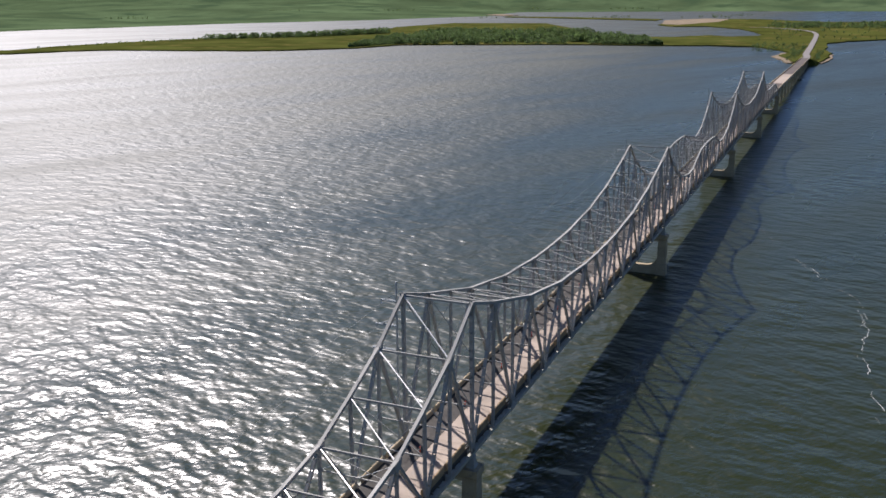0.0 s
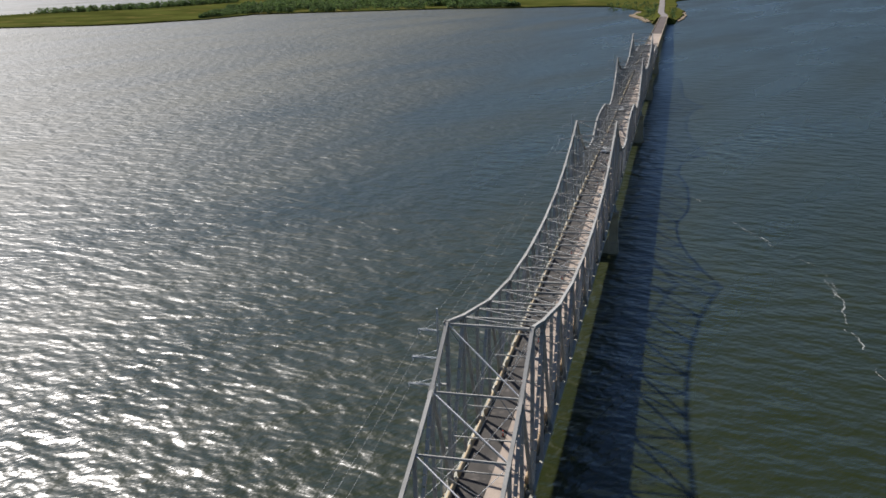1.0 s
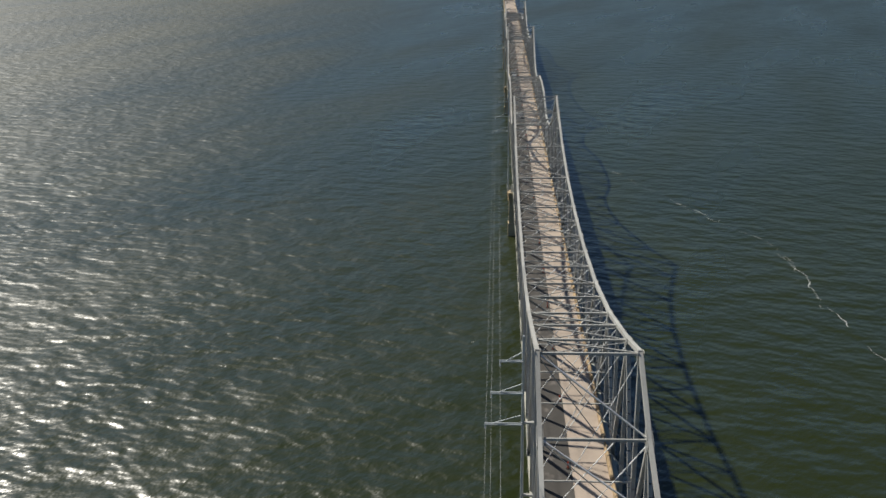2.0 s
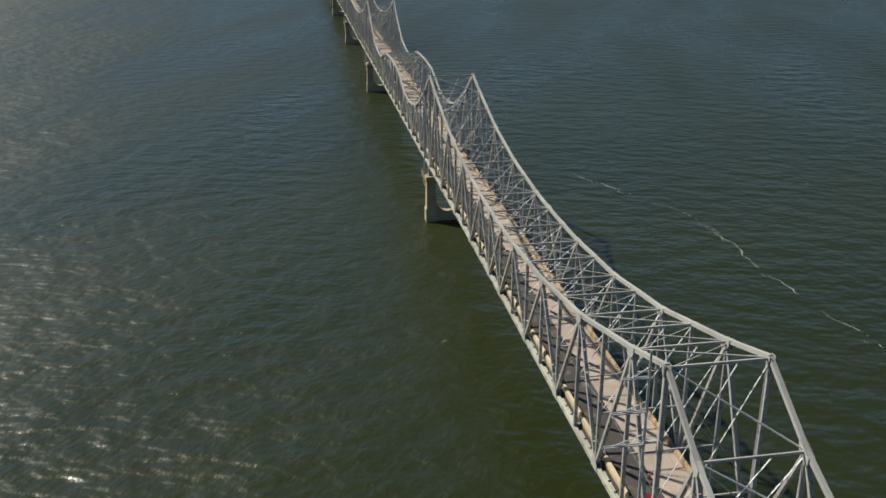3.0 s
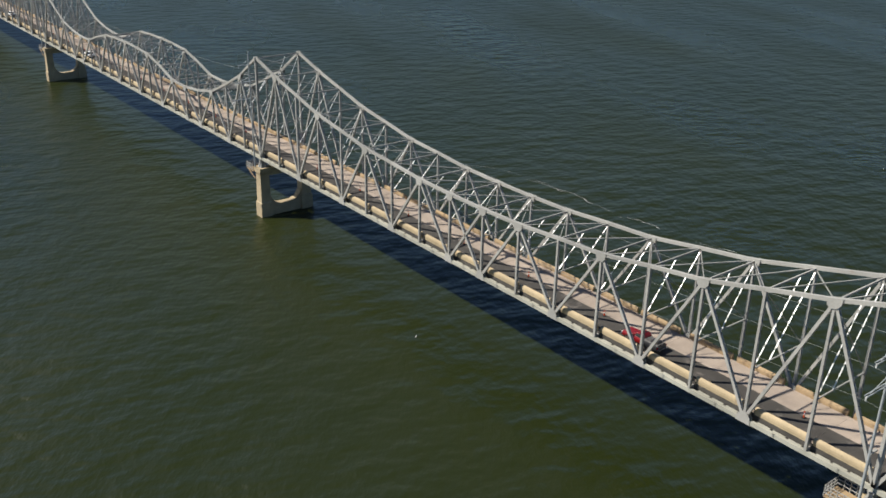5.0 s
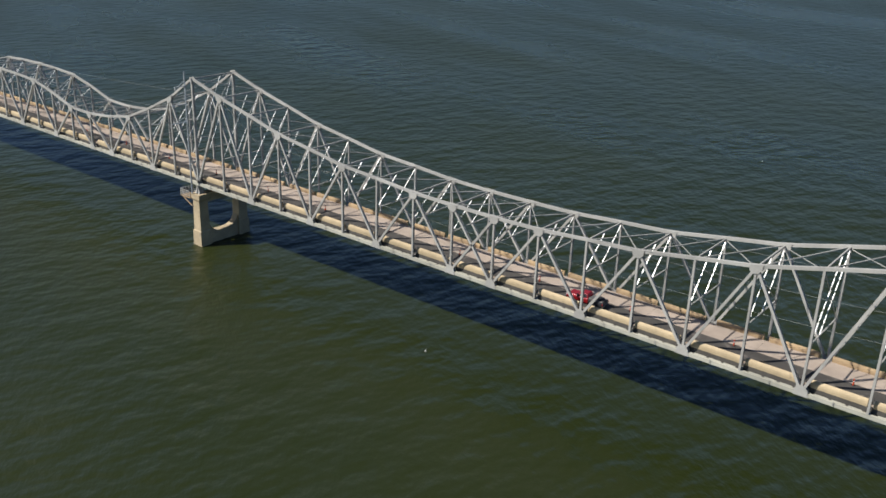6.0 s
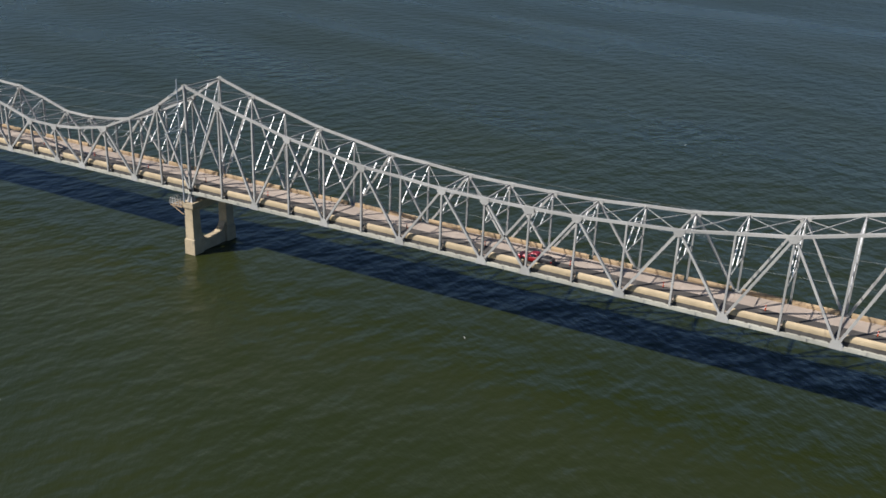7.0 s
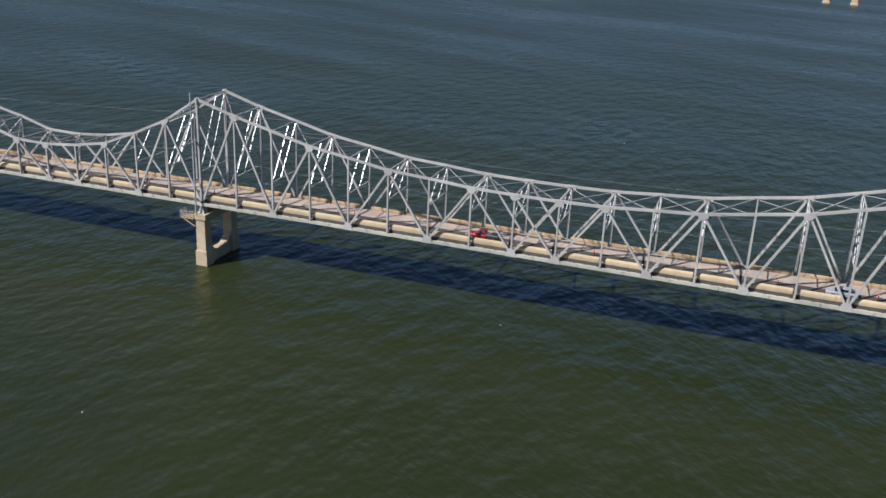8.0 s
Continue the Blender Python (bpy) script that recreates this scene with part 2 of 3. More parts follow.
class Shape:
    """Vertices and faces of one part, gathered box by box."""

    def __init__(self):
        self.v, self.f = [], []

    def box(self, lo, hi):
        (a, b, c), (d, e, g) = lo, hi
        return self.hexa([(a, b, c), (d, b, c), (d, e, c), (a, e, c), (a, b, g), (d, b, g), (d, e, g), (a, e, g)])

    def hexa(self, p):
        k = len(self.v)
        self.v += [tuple(q) for q in p]
        self.f += [tuple(k + i for i in q) for q in ((0, 3, 2, 1), (4, 5, 6, 7), (0, 1, 5, 4), (1, 2, 6, 5), (2, 3, 7, 6), (3, 0, 4, 7))]
        return self

    def bar(self, p, q, side, wide, tall, shift=(0, 0)):
        """A bar from p to q; wide is its size along side, tall its size across both."""
        p, q = Vector(p), Vector(q)
        along = (q - p).normalized()
        s = Vector(side)
        s = (s - along * s.dot(along)).normalized()
        t = along.cross(s)
        mid = s * shift[0] + t * shift[1]
        c = [mid + s * (i * wide / 2) + t * (j * tall / 2) for i, j in ((-1, -1), (1, -1), (1, 1), (-1, 1))]
        return self.hexa([p + d for d in c] + [q + d for d in c])

    def ring(self, base, top, r0, r1, sides=8):
        """A tapered round post."""
        base, top = Vector(base), Vector(top)
        along = (top - base).normalized()
        s = along.orthogonal().normalized()
        t = along.cross(s)
        k = len(self.v)
        for c, r in ((base, r0), (top, r1)):
            self.v += [tuple(c + (s * math.cos(6.2832 * i / sides) + t * math.sin(6.2832 * i / sides)) * r) for i in range(sides)]
        self.f += [(k + i, k + (i + 1) % sides, k + sides + (i + 1) % sides, k + sides + i) for i in range(sides)]
        self.f += [tuple(k + i for i in reversed(range(sides))), tuple(k + sides + i for i in range(sides))]
        return self

    def loft(self, rings):
        """Closed rings of equal length, skinned, with both ends capped."""
        k, m = len(self.v), len(rings[0])
        for r in rings:
            self.v += [tuple(p) for p in r]
        for a in range(len(rings) - 1):
            self.f += [(k + a * m + i, k + a * m + (i + 1) % m, k + (a + 1) * m + (i + 1) % m, k + (a + 1) * m + i) for i in range(m)]
        self.f += [tuple(k + i for i in reversed(range(m))), tuple(k + (len(rings) - 1) * m + i for i in range(m))]
        return self

    def mesh(self, name, mat, bevel=0.0):
        me = bpy.data.meshes.new(name)
        me.from_pydata(self.v, [], self.f)
        bm = bmesh.new()
        bm.from_mesh(me)
        bmesh.ops.recalc_face_normals(bm, faces=bm.faces)
        if bevel:
            bmesh.ops.bevel(bm, geom=bm.edges[:], offset=bevel, segments=2, affect="EDGES", profile=0.6)
        bm.to_mesh(me)
        bm.free()
        me.materials.append(mat)
        return me


def part(name, shape, mat, parent=None, label="", bevel=0.0, smooth=False):
    ob = new(name, shape.mesh(name, mat, bevel) if isinstance(shape, Shape) else shape)
    if smooth:
        ob.data.polygons.foreach_set("use_smooth", [True] * len(ob.data.polygons))
    ob.parent = parent
    return tagged(ob, label)


def thing(name, label, category, x=0, y=0, z=0, group="", kind="", turn=0):
    ob = new(name)
    ob.matrix_basis = pose(x, y, z, 0, 0, turn)
    return tagged(ob, label, category, group, kind)


def laced(p, q, deep, gap, plate=0.03, step=1.15):
    """A built-up member: two plates in the truss plane, joined by battens."""
    s, p, q = Shape(), Vector(p), Vector(q)
    for y in (-gap / 2, gap / 2):
        s.bar(p, q, (0, 1, 0), plate, deep, (y, 0))
    along, n = q - p, max(2, int((q - p).length / step))
    for i in range(n):
        a, b = p + along * ((i + 0.07) / n), p + along * ((i + 0.93) / n)
        for t in (-deep / 2 + 0.02, deep / 2 - 0.02):
            s.bar(a, b, (0, 1, 0), gap, plate, (0, t))
    return s


def battened(p, q, wide=0.34, step=1.4):
    """A light brace: a thin rod with bright batten plates along it."""
    s, p, q = Shape(), Vector(p), Vector(q)
    along = q - p
    side = Vector((1, 0, 0))
    s.bar(p, q, side, 0.035, 0.035)
    n = max(3, int(along.length / step))
    for i in range(n):
        s.bar(p + along * ((i + 0.1) / n), p + along * ((i + 0.84) / n), side, wide, 0.05)
    return s


# ---------------------------------------------------------------- the lake and its shores

P = 7.62  # panel length of the trusses
HALF = 4.66  # from the bridge's middle to each truss
WL = -12.2  # water level below the bottom chord


def sheet(name, outline, z, mat, label, category, drop=1.5, hump=None, step=0):
    """A piece of land with a sloping rim, from its outline."""
    bm = bmesh.new()
    cx, cy = sum(p[0] for p in outline) / len(outline), sum(p[1] for p in outline) / len(outline)
    pts = []
    for i, (x, y) in enumerate(outline):
        x2, y2 = outline[(i + 1) % len(outline)]
        n = max(1, int(math.hypot(x2 - x, y2 - y) / 12)) if step == 0 else max(1, int(math.hypot(x2 - x, y2 - y) / step))
        for k in range(n):
            a, b = x + (x2 - x) * k / n, y + (y2 - y) * k / n
            w = 5 * noise.noise(Vector((a / 40, b / 40, 3))) + 2.5 * noise.noise(Vector((a / 11, b / 11, 5)))
            pts.append((a + w, b + w * 0.7))
    n = len(pts)
    flat, _, faces, *_ = geometry.delaunay_2d_cdt([Vector(p) for p in pts], [], [list(range(n))], 1, 1e-4)
    top = [bm.verts.new((v.x, v.y, z)) for v in flat]
    for f in faces:
        bm.faces.new([top[i] for i in f])
    rim = [e for e in bm.edges if len(e.link_faces) == 1]
    for e in rim:
        a, b = e.verts
        c, d = (bm.verts.new((v.co.x, v.co.y, WL - drop)) for v in (b, a))
        bm.faces.new((a, b, c, d))
    bmesh.ops.recalc_face_normals(bm, faces=bm.faces)
    for f in bm.faces:
        if f.normal.z < -0.5:
            f.normal_flip()
    me = bpy.data.meshes.new(name)
    bm.to_mesh(me)
    bm.free()
    me.materials.append(mat)
    return tagged(new(name, me), label, category, kind="structure")


def lake():
    s = Shape()
    rings, sides = (0, 60, 150, 350, 800, 1800, 3200, 4900), 48
    s.v.append((0, 0, 0))
    for r in rings[1:]:
        s.v += [(r * math.cos(6.28319 * i / sides), r * math.sin(6.28319 * i / sides), 0) for i in range(sides)]
    s.f += [(0, 1 + i, 1 + (i + 1) % sides) for i in range(sides)]
    for k in range(len(rings) - 2):
        a = 1 + k * sides
        s.f += [(a + i, a + sides + i, a + sides + (i + 1) % sides, a + (i + 1) % sides) for i in range(sides)]
    me = bpy.data.meshes.new("water")
    me.from_pydata(s.v, [], s.f)
    me.materials.append(WATER)
    ob = tagged(new("water", me), "murky green lake water rippled by wind", "water", kind="structure")
    ob.location = (0, 0, WL)


RIM_BEARING, RIM = (19.2, 23.1, 27.8, 33, 38, 43, 49, 64), (3407, 3150, 2830, 2700, 2540, 2340, 2200, 2100)


def far_land():
    """Low green country beyond the lake that rises to the skyline all round."""
    s = Shape()
    cols, rows = 440, 26
    for i in range(cols):
        a = 6.28319 * i / cols
        bearing = math.degrees(a)
        rim = (float(np.interp(bearing, RIM_BEARING, RIM)) if 19 < bearing < 64 else 2780) + 50 * noise.noise(Vector((math.cos(a) * 14, math.sin(a) * 14, 2)))
        tip = min(1, max(0.15, (bearing - 19) / 9)) if 19 < bearing < 64 else 1
        if bearing < 20 or bearing > 64:
            rim += 1350 * min(1, (20 - bearing if bearing < 20 else (bearing - 64)) / 1.2) + 120 * noise.noise(Vector((math.cos(a) * 3, math.sin(a) * 3, 8)))
        for k in range(rows):
            u = k / (rows - 1)
            r = rim + (4850 - rim) * u
            h = -1.0 + (tip + (1 - tip) * max(0, u - 0.5) * 2) * 78 * u ** 1.6 + tip * (10 + 16 * u) * noise.noise(Vector((r * math.cos(a) / 420, r * math.sin(a) / 420, 1))) * min(1, u * 5) + (1.6 if k else 0)
            s.v.append((r * math.cos(a), r * math.sin(a), WL + max(h, -1.0 if k == 0 else 0.4)))
    for i in range(cols):
        j = (i + 1) % cols
        s.f += [(i * rows + k, i * rows + k + 1, j * rows + k + 1, j * rows + k) for k in range(rows - 1)]
    ob = part("ground", s, FARGRASS, smooth=True)
    tagged(ob, "low green grassland rising to the skyline", "land", kind="structure")


lake()
far_land()
spit = [(720, 1090), (801, 956), (872, 932), (918, 878), (928, 792), (958, 680), (1002, 629), (1054, 589), (1152, 567), (1174, 502), (1193, 443), (1229, 337), (1232, 217),
        (1250, 144), (1236, 76), (1161, 42), (1120, 30), (1100, 27), (1090, -17), (1176, -11), (1353, -7), (1423, -32), (1499, -85), (1700, -250), (2100, -480), (2650, -420), (2533, -106),
        (2465, 19), (2600, 119), (2740, 202), (2760, 300), (2600, 400), (2179, 391), (2050, 330), (2077, 261), (1923, 173), (1797, 139), (1640, 104), (1589, 109), (1545, 149), (1592, 192),
        (1503, 234), (1520, 330), (1800, 470), (2250, 690), (2230, 930), (1900, 940), (1600, 840), (1390, 860), (1340, 940), (1200, 1015), (1070, 1035), (960, 1040), (860, 1020), (790, 1140)]
sheet("ground", spit, WL + 1.6, GRASS, "grassy spit of land along the lake", "land")
sheet("embankment", [(930, 14), (931, -12), (985, -17), (1100, -19), (1100, 27), (1035, 34), (985, 22)], WL + 2.2, GRASS, "grassy causeway bank at the bridge end", "land", step=6)
sheet("sandbar", [(926, 19), (930, -15), (985, -21), (1080, -22), (1080, -12), (990, -10), (990, 12), (1030, 26), (1100, 24), (1104, 34), (1035, 42), (980, 28)], WL + 1.0, SAND, "reddish sandy shore round the causeway bank", "land", step=6)
sheet("sandbar", [(2560, 445), (2790, 364), (2700, 290), (2433, 284), (2169, 338), (2200, 385)], WL + 1.9, SAND, "pale sandbar at the water's edge", "land", step=15)
sheet("ground", [(2560, 470), (2790, 800), (2940, 1050), (3060, 1080), (2960, 830), (2720, 480)], WL + 1.4, GRASS, "narrow green strip of marsh in the channel", "land", step=25)
sheet("sandbar", [(3120, 1120), (3240, 1100), (3420, 1230), (3300, 1260)], WL + 2.1, SAND, "pale sandbar at the tip of the far shore", "land", step=15)
road = Shape()
line = [(904, 0, -5.2), (960, 1, -6.9), (1037, 6, WL + 3.4), (1269, 10, WL + 2.4), (1560, 16, WL + 2.4), (1666, 20, WL + 2.4), (1760, 30, WL + 2.4), (1830, 46, WL + 2.4), (1904, 75, WL + 2.4), (1979, 124, WL + 2.4), (2010, 165, WL + 2.4)]
for (x0, y0, z0), (x1, y1, z1) in zip(line, line[1:]):
    road.bar((x0, y0, z0), (x1, y1, z1), (-(y1 - y0), x1 - x0, 0), 7.0, 0.3)
tagged(part("road", road, ROAD), "pale asphalt road leading ashore from the bridge", "road", kind="structure")
bank = Shape()
bank.loft([[(x, y0, WL - 1), (x, y1, WL - 1), (x, (y0 + y1) / 2 + 6.2, z), (x, (y0 + y1) / 2 - 6.2, z)] for x, z, y0, y1 in ((899, -5.6, -12, 13), (960, -7.4, -14, 17), (1030, WL + 3.0, -13, 18), (1185, WL + 2.3, -8, 20))])
tagged(part("embankment", bank, GRASS), "grassy embankment under the shore road", "land", kind="structure")


def woods(name, spots, label, leaves=46):
    """Far trees: trunks and crowns of ragged leaf clumps."""
    crown, trunk = Shape(), Shape()
    rnd = random.Random(7)
    for x, y, z, h in spots:
        trunk.ring((x, y, z - 0.5), (x + rnd.uniform(-0.4, 0.4), y, z + h * 0.6), 0.09 * h ** 0.7, 0.03 * h ** 0.7, 5)
        for _ in range(leaves):
            u, a = rnd.random(), rnd.uniform(0, 6.283)
            r = h * (0.15 + 0.42 * math.sin(3.1 * min(1, 0.15 + u * 0.85))) * rnd.uniform(0.3, 1.1)
            c = Vector((x + r * math.cos(a), y + r * math.sin(a), z + h * (0.08 + 0.87 * u)))
            size = h * rnd.uniform(0.09, 0.2)
            k = len(crown.v)
            for i in range(4):
                d = Vector((rnd.uniform(-1, 1), rnd.uniform(-1, 1), rnd.uniform(-0.8, 0.8)))
                crown.v.append(tuple(c + d.normalized() * size))
            crown.f += [(k, k + 1, k + 2), (k, k + 2, k + 3)]
    ob = part(name, crown, LEAF)
    tagged(ob, label, "trees", kind="stuff")
    tagged(part("trunks", trunk, BARK, ob), kind="stuff")


def shore_woods():
    rnd = random.Random(3)
    spots = []
    shore = [(1062, 602), (1158, 577), (1180, 505), (1199, 445), (1235, 339), (1238, 260), (1244, 205)]
    for _ in range(2300):  # the dense wood behind the beach, deepest in its middle
        u = rnd.random() * 5.999
        k, f = int(u), u % 1
        deep = min(1.0, u / 1.2, (6 - u) / 2.2)
        q = rnd.random() ** 1.3 * 430 * deep
        x, y = shore[k][0] + (shore[k + 1][0] - shore[k][0]) * f + q * 0.95, shore[k][1] + (shore[k + 1][1] - shore[k][1]) * f + q * 0.28
        if noise.noise(Vector((x / 60, y / 60, 4))) < -0.28:
            continue
        spots.append((x, y, WL + 1.4, (rnd.uniform(7, 12) + 5 * noise.noise(Vector((x / 45, y / 45, 9)))) * (0.55 + 0.45 * min(1, q / 60 + deep * 0.3))))
    woods("woods", spots, "dense dark green wood behind the beach", 44)
    spots = []
    for _ in range(760):  # trees and scrub along the far edge of the spit, thinning out to its tip
        u = rnd.random() ** 0.6
        x, y = float(np.interp(u, (0, 0.25, 0.55, 0.8, 1), (855, 1030, 1235, 1370, 1540))) + rnd.uniform(-30, 8), float(np.interp(u, (0, 0.25, 0.55, 0.8, 1), (1012, 1025, 985, 860, 800))) + rnd.uniform(-25, 8)
        if noise.noise(Vector((x / 35, y / 35, 2))) + u < 0.22:
            continue
        if u < 0.56 and u > 0.07:
            if rnd.random() < 0.3:
                spots.append((x, y, WL + 1.4, rnd.uniform(1.5, 3.4)))
            continue
        spots.append((x, y, WL + 1.4, rnd.uniform(3.5, 6 + 6 * u)))
    for _ in range(120):
        x, y = rnd.uniform(1420, 1960), rnd.uniform(-240, 100)
        if abs(y - 20 - max(0, x - 1760) * 0.45) > 16 and y > -40 - (x - 1420) * 0.5:
            spots.append((x, y, WL + 1.4, rnd.uniform(2, 5)))
    for _ in range(160):
        spots.append((rnd.uniform(1980, 2150), rnd.uniform(-220, 130), WL + 1.4, rnd.uniform(7, 13)))
    for _ in range(60):
        spots.append((rnd.uniform(1110, 1300), rnd.uniform(14, 80), WL + 1.4, rnd.uniform(2, 5)))
    for _ in range(110):
        side = rnd.choice((-1, 1))
        spots.append((rnd.uniform(945, 1130), 4 + side * rnd.uniform(9, 14 if side < 0 else 19), WL + 2.0, rnd.uniform(1.2, 3.2)))
    woods("woods", spots, "scattered bushes and small trees on the spit")
    spots = []
    for _ in range(13):
        a, r = radians(rnd.uniform(3, 60)), rnd.uniform(2800, 3600)
        for _ in range(rnd.randint(6, 26)):
            q, b = r + rnd.gauss(0, 14), a + rnd.gauss(0, 0.013)
            spots.append((q * math.cos(b), q * math.sin(b), WL + 2 + (q - 2750) * 0.02, rnd.uniform(5, 10)))
    woods("woods", spots, "distant clumps of trees in the grassland", 20)


shore_woods()

# ---------------------------------------------------------------- the bridge


def piers(x, label, low=True):
    p = thing("bridge_pier", label, "bridge pier", x, 0, WL, "bridge piers")
    for y in (-HALF, HALF):
        s = Shape()
        s.loft([[(-a, y - b, z), (a, y - b, z), (a, y + b, z), (-a, y + b, z)] for z, a, b in ((-3, 1.25, 1.3), (3.0, 1.2, 1.25), (3.1, 1.02, 1.08), (9.0, 0.95, 1.0), (9.4, 1.3, 1.2), (10.4, 1.3, 1.2))])
        part("column", s, CONCRETE, p, "square concrete column on a wider base", 0.06)
        part("bearing", Shape().loft([[(-a, y - b, z), (a, y - b, z), (a, y + b, z), (-a, y + b, z)] for z, a, b in ((10.4, 0.7, 0.6), (10.7, 0.6, 0.5), (11.6, 0.3, 0.4), (11.95, 0.35, 0.45))]), STEEL, p, "grey steel bearing shoe")
    # the low web between the columns has a hollow, curved top
    s, n = Shape(), 12
    rings = []
    for i in range(n + 1):
        y = -HALF + 1.2 + (2 * HALF - 2.4) * i / n
        u = abs(2 * i / n - 1)
        rings.append([(-0.75, y, -3), (0.75, y, -3), (0.75, y, 2.2 + 1.9 * u ** 4), (-0.75, y, 2.2 + 1.9 * u ** 4)])
    part("web_wall", s.loft(rings), CONCRETE, p, "low concrete wall with a curved top")
    part("cap_beam", Shape().box((-0.9, -HALF + 1.0, 8.6), (0.9, HALF - 1.0, 10.2)), CONCRETE, p)
    if low:
        c = part("platform", Shape().box((1.2, HALF - 1.2, 9.3), (4.1, HALF + 1.4, 9.45)), BROWN, p, "small rusty inspection platform")
        for y in (HALF - 1.0, HALF + 1.2):
            part("bracket", Shape().bar((1.0, y, 7.9), (3.8, y, 9.3), (0, 1, 0), 0.14, 0.16), BROWN, c)
        for a, b in (((1.3, HALF + 1.4), (4.1, HALF + 1.4)), ((4.1, HALF + 1.4), (4.1, HALF - 1.2)), ((1.3, HALF - 1.2), (4.1, HALF - 1.2))):
            for z in (9.85, 10.3, 10.75):
                part("rail", Shape().bar((*a, z), (*b, z), (0, 0, 1), 0.07, 0.07), STEEL, c)
            for u in (0.0, 0.25, 0.5, 0.75):
                q = (a[0] + (b[0] - a[0]) * u, a[1] + (b[1] - a[1]) * u)
                part("railing_post", Shape().bar((*q, 9.4), (*q, 10.75), (1, 0, 0), 0.07, 0.07), STEEL, c)
    return p


def truss_span(x0, tops, webs, label, double=True, P=P):
    """A through truss from x0 with panels of length P: tops are the top chord's heights at the panel points; webs the diagonals (top, bottom)."""
    n = len(tops) - 1
    span = thing("truss_span", label, "truss bridge", x0, 0, 0, "bridge spans")
    first = 0 if x0 < 0 else 1  # the tower at the start belongs to the span before
    low = sorted({b for _, b in webs} | {0, n})
    high = sorted({t for t, _ in webs} | {0, n})
    for y in (HALF, -HALF):
        for k in range(n):
            a, b = (k * P, y, tops[k]), ((k + 1) * P, y, tops[k + 1])
            part("top_chord", Shape().bar(a, b, (0, 1, 0), 0.40, 0.42), STEEL, span)
            part("bottom_chord", Shape().bar((k * P, y, -0.06), ((k + 1) * P, y, -0.06), (0, 1, 0), 0.40, 0.50), GREENISH, span, "greenish weathered bottom chord")
        for k in range(first, n + 1):
            tower = k in (0, n)
            part("vertical_post", laced((k * P, y, -1.2 if tower else 0.2), (k * P, y, tops[k] - 0.2), 0.52 if tower else 0.29, 0.36), STEEL, span)
        for t, b in webs:
            part("diagonal", laced((b * P, y, 0.1), (t * P, y, tops[t] - 0.1), 0.35, 0.36), STEEL, span)
        for k in low:
            if 0 < k < n:
                g = Shape()
                for d in (-0.25, 0.25):
                    g.loft([[(k * P - 0.95, y + d + e, -0.34), (k * P + 0.95, y + d + e, -0.34), (k * P + 0.8, y + d + e, 0.5), (k * P + 0.35, y + d + e, 1.05), (k * P - 0.35, y + d + e, 1.05), (k * P - 0.8, y + d + e, 0.5)] for e in (-0.02, 0.02)])
                part("gusset_plate", g, STEEL, span)
        for k in high:
            if k < first:
                continue
            g = Shape()
            wide = 0.85 if 0 < k < n else 0.36
            sl = (tops[min(n, k + 1)] - tops[max(0, k - 1)]) / (P * (min(n, k + 1) - max(0, k - 1))) if 0 < k < n else 0
            for d in (-0.27, 0.27):
                g.loft([[(k * P + u, y + d + e, tops[k] + v + u * sl) for u, v in ((-wide, 0.25), (-0.88 * wide, -0.5), (-0.4 * wide, -0.9), (0.4 * wide, -0.9), (0.88 * wide, -0.5), (wide, 0.25))] for e in (-0.02, 0.02)])
            part("gusset_plate", g, STEEL, span)
        for k in range(n):
            a, b = k * P + 0.35, (k + 1) * P - 0.35
            if k in low:
                a += 0.45
            if k + 1 in low:
                b -= 0.45
            yy = 3.9 if y > 0 else -3.9
            s = Shape()
            s.loft([[(x, yy - 0.17, 0.74), (x, yy + 0.17, 0.74), (x, yy + 0.24, 1.1), (x, yy + 0.24, 1.4), (x, yy + 0.16, 1.62), (x, yy + 0.05, 1.72), (x, yy - 0.05, 1.72), (x, yy - 0.15, 1.62)] for x in (a, b)])
            part("parapet", s, PARAPET if y > 0 else BROWN, span, "cream concrete parapet" if y > 0 else "brown concrete parapet")
            for j in range(3):
                e = a + 0.35 + (b - a - 0.7) * j / 3
                part("edge_plate", Shape().box((e, y * 0.925 - 0.12, 0.14), (e + (b - a - 0.7) / 3 - 0.35, y * 0.925 + 0.12, 0.19)), GREENISH, span)
            if y < 0:
                continue
            part("drain_spout", Shape().ring((k * P + 3.8, y * 1.07, -0.1), (k * P + 3.8, y * 1.07, 0.45), 0.05, 0.05, 6), STEEL, span)
    for k in range(first, n + 1):
        z = tops[k]
        part("top_strut", Shape().bar((k * P, -HALF, z - 0.1), (k * P, HALF, z - 0.1), (1, 0, 0), 0.17, 0.24), STEEL, span)
        part("floor_beam", Shape().bar((k * P, -HALF, 0.0), (k * P, HALF, 0.0), (1, 0, 0), 0.3, 0.9), STEEL, span)
        foot = 6.4
        tiers = [] if z < 9 else [(z, foot)]
        for hi, lo in tiers:
            far = 0.36 * HALF if z > 14.5 else 0.0  # how far across the deck each bright brace reaches
            for y0, y1 in ((-HALF, far), (-far, HALF)):
                part("sway_brace", battened((k * P, y0, hi - 0.3), (k * P, y1, lo), 0.12), SUNLIT_LATTICE, span, "steel lattice brace coloured pale as if glinting in the sun")
            part("sway_brace", Shape().bar((k * P, HALF, hi - 0.3), (k * P, -HALF, lo), (1, 0, 0), 0.08, 0.08), STEEL, span)
            part("sway_strut", Shape().bar((k * P, -HALF, lo), (k * P, HALF, lo), (1, 0, 0), 0.14, 0.14), STEEL, span)
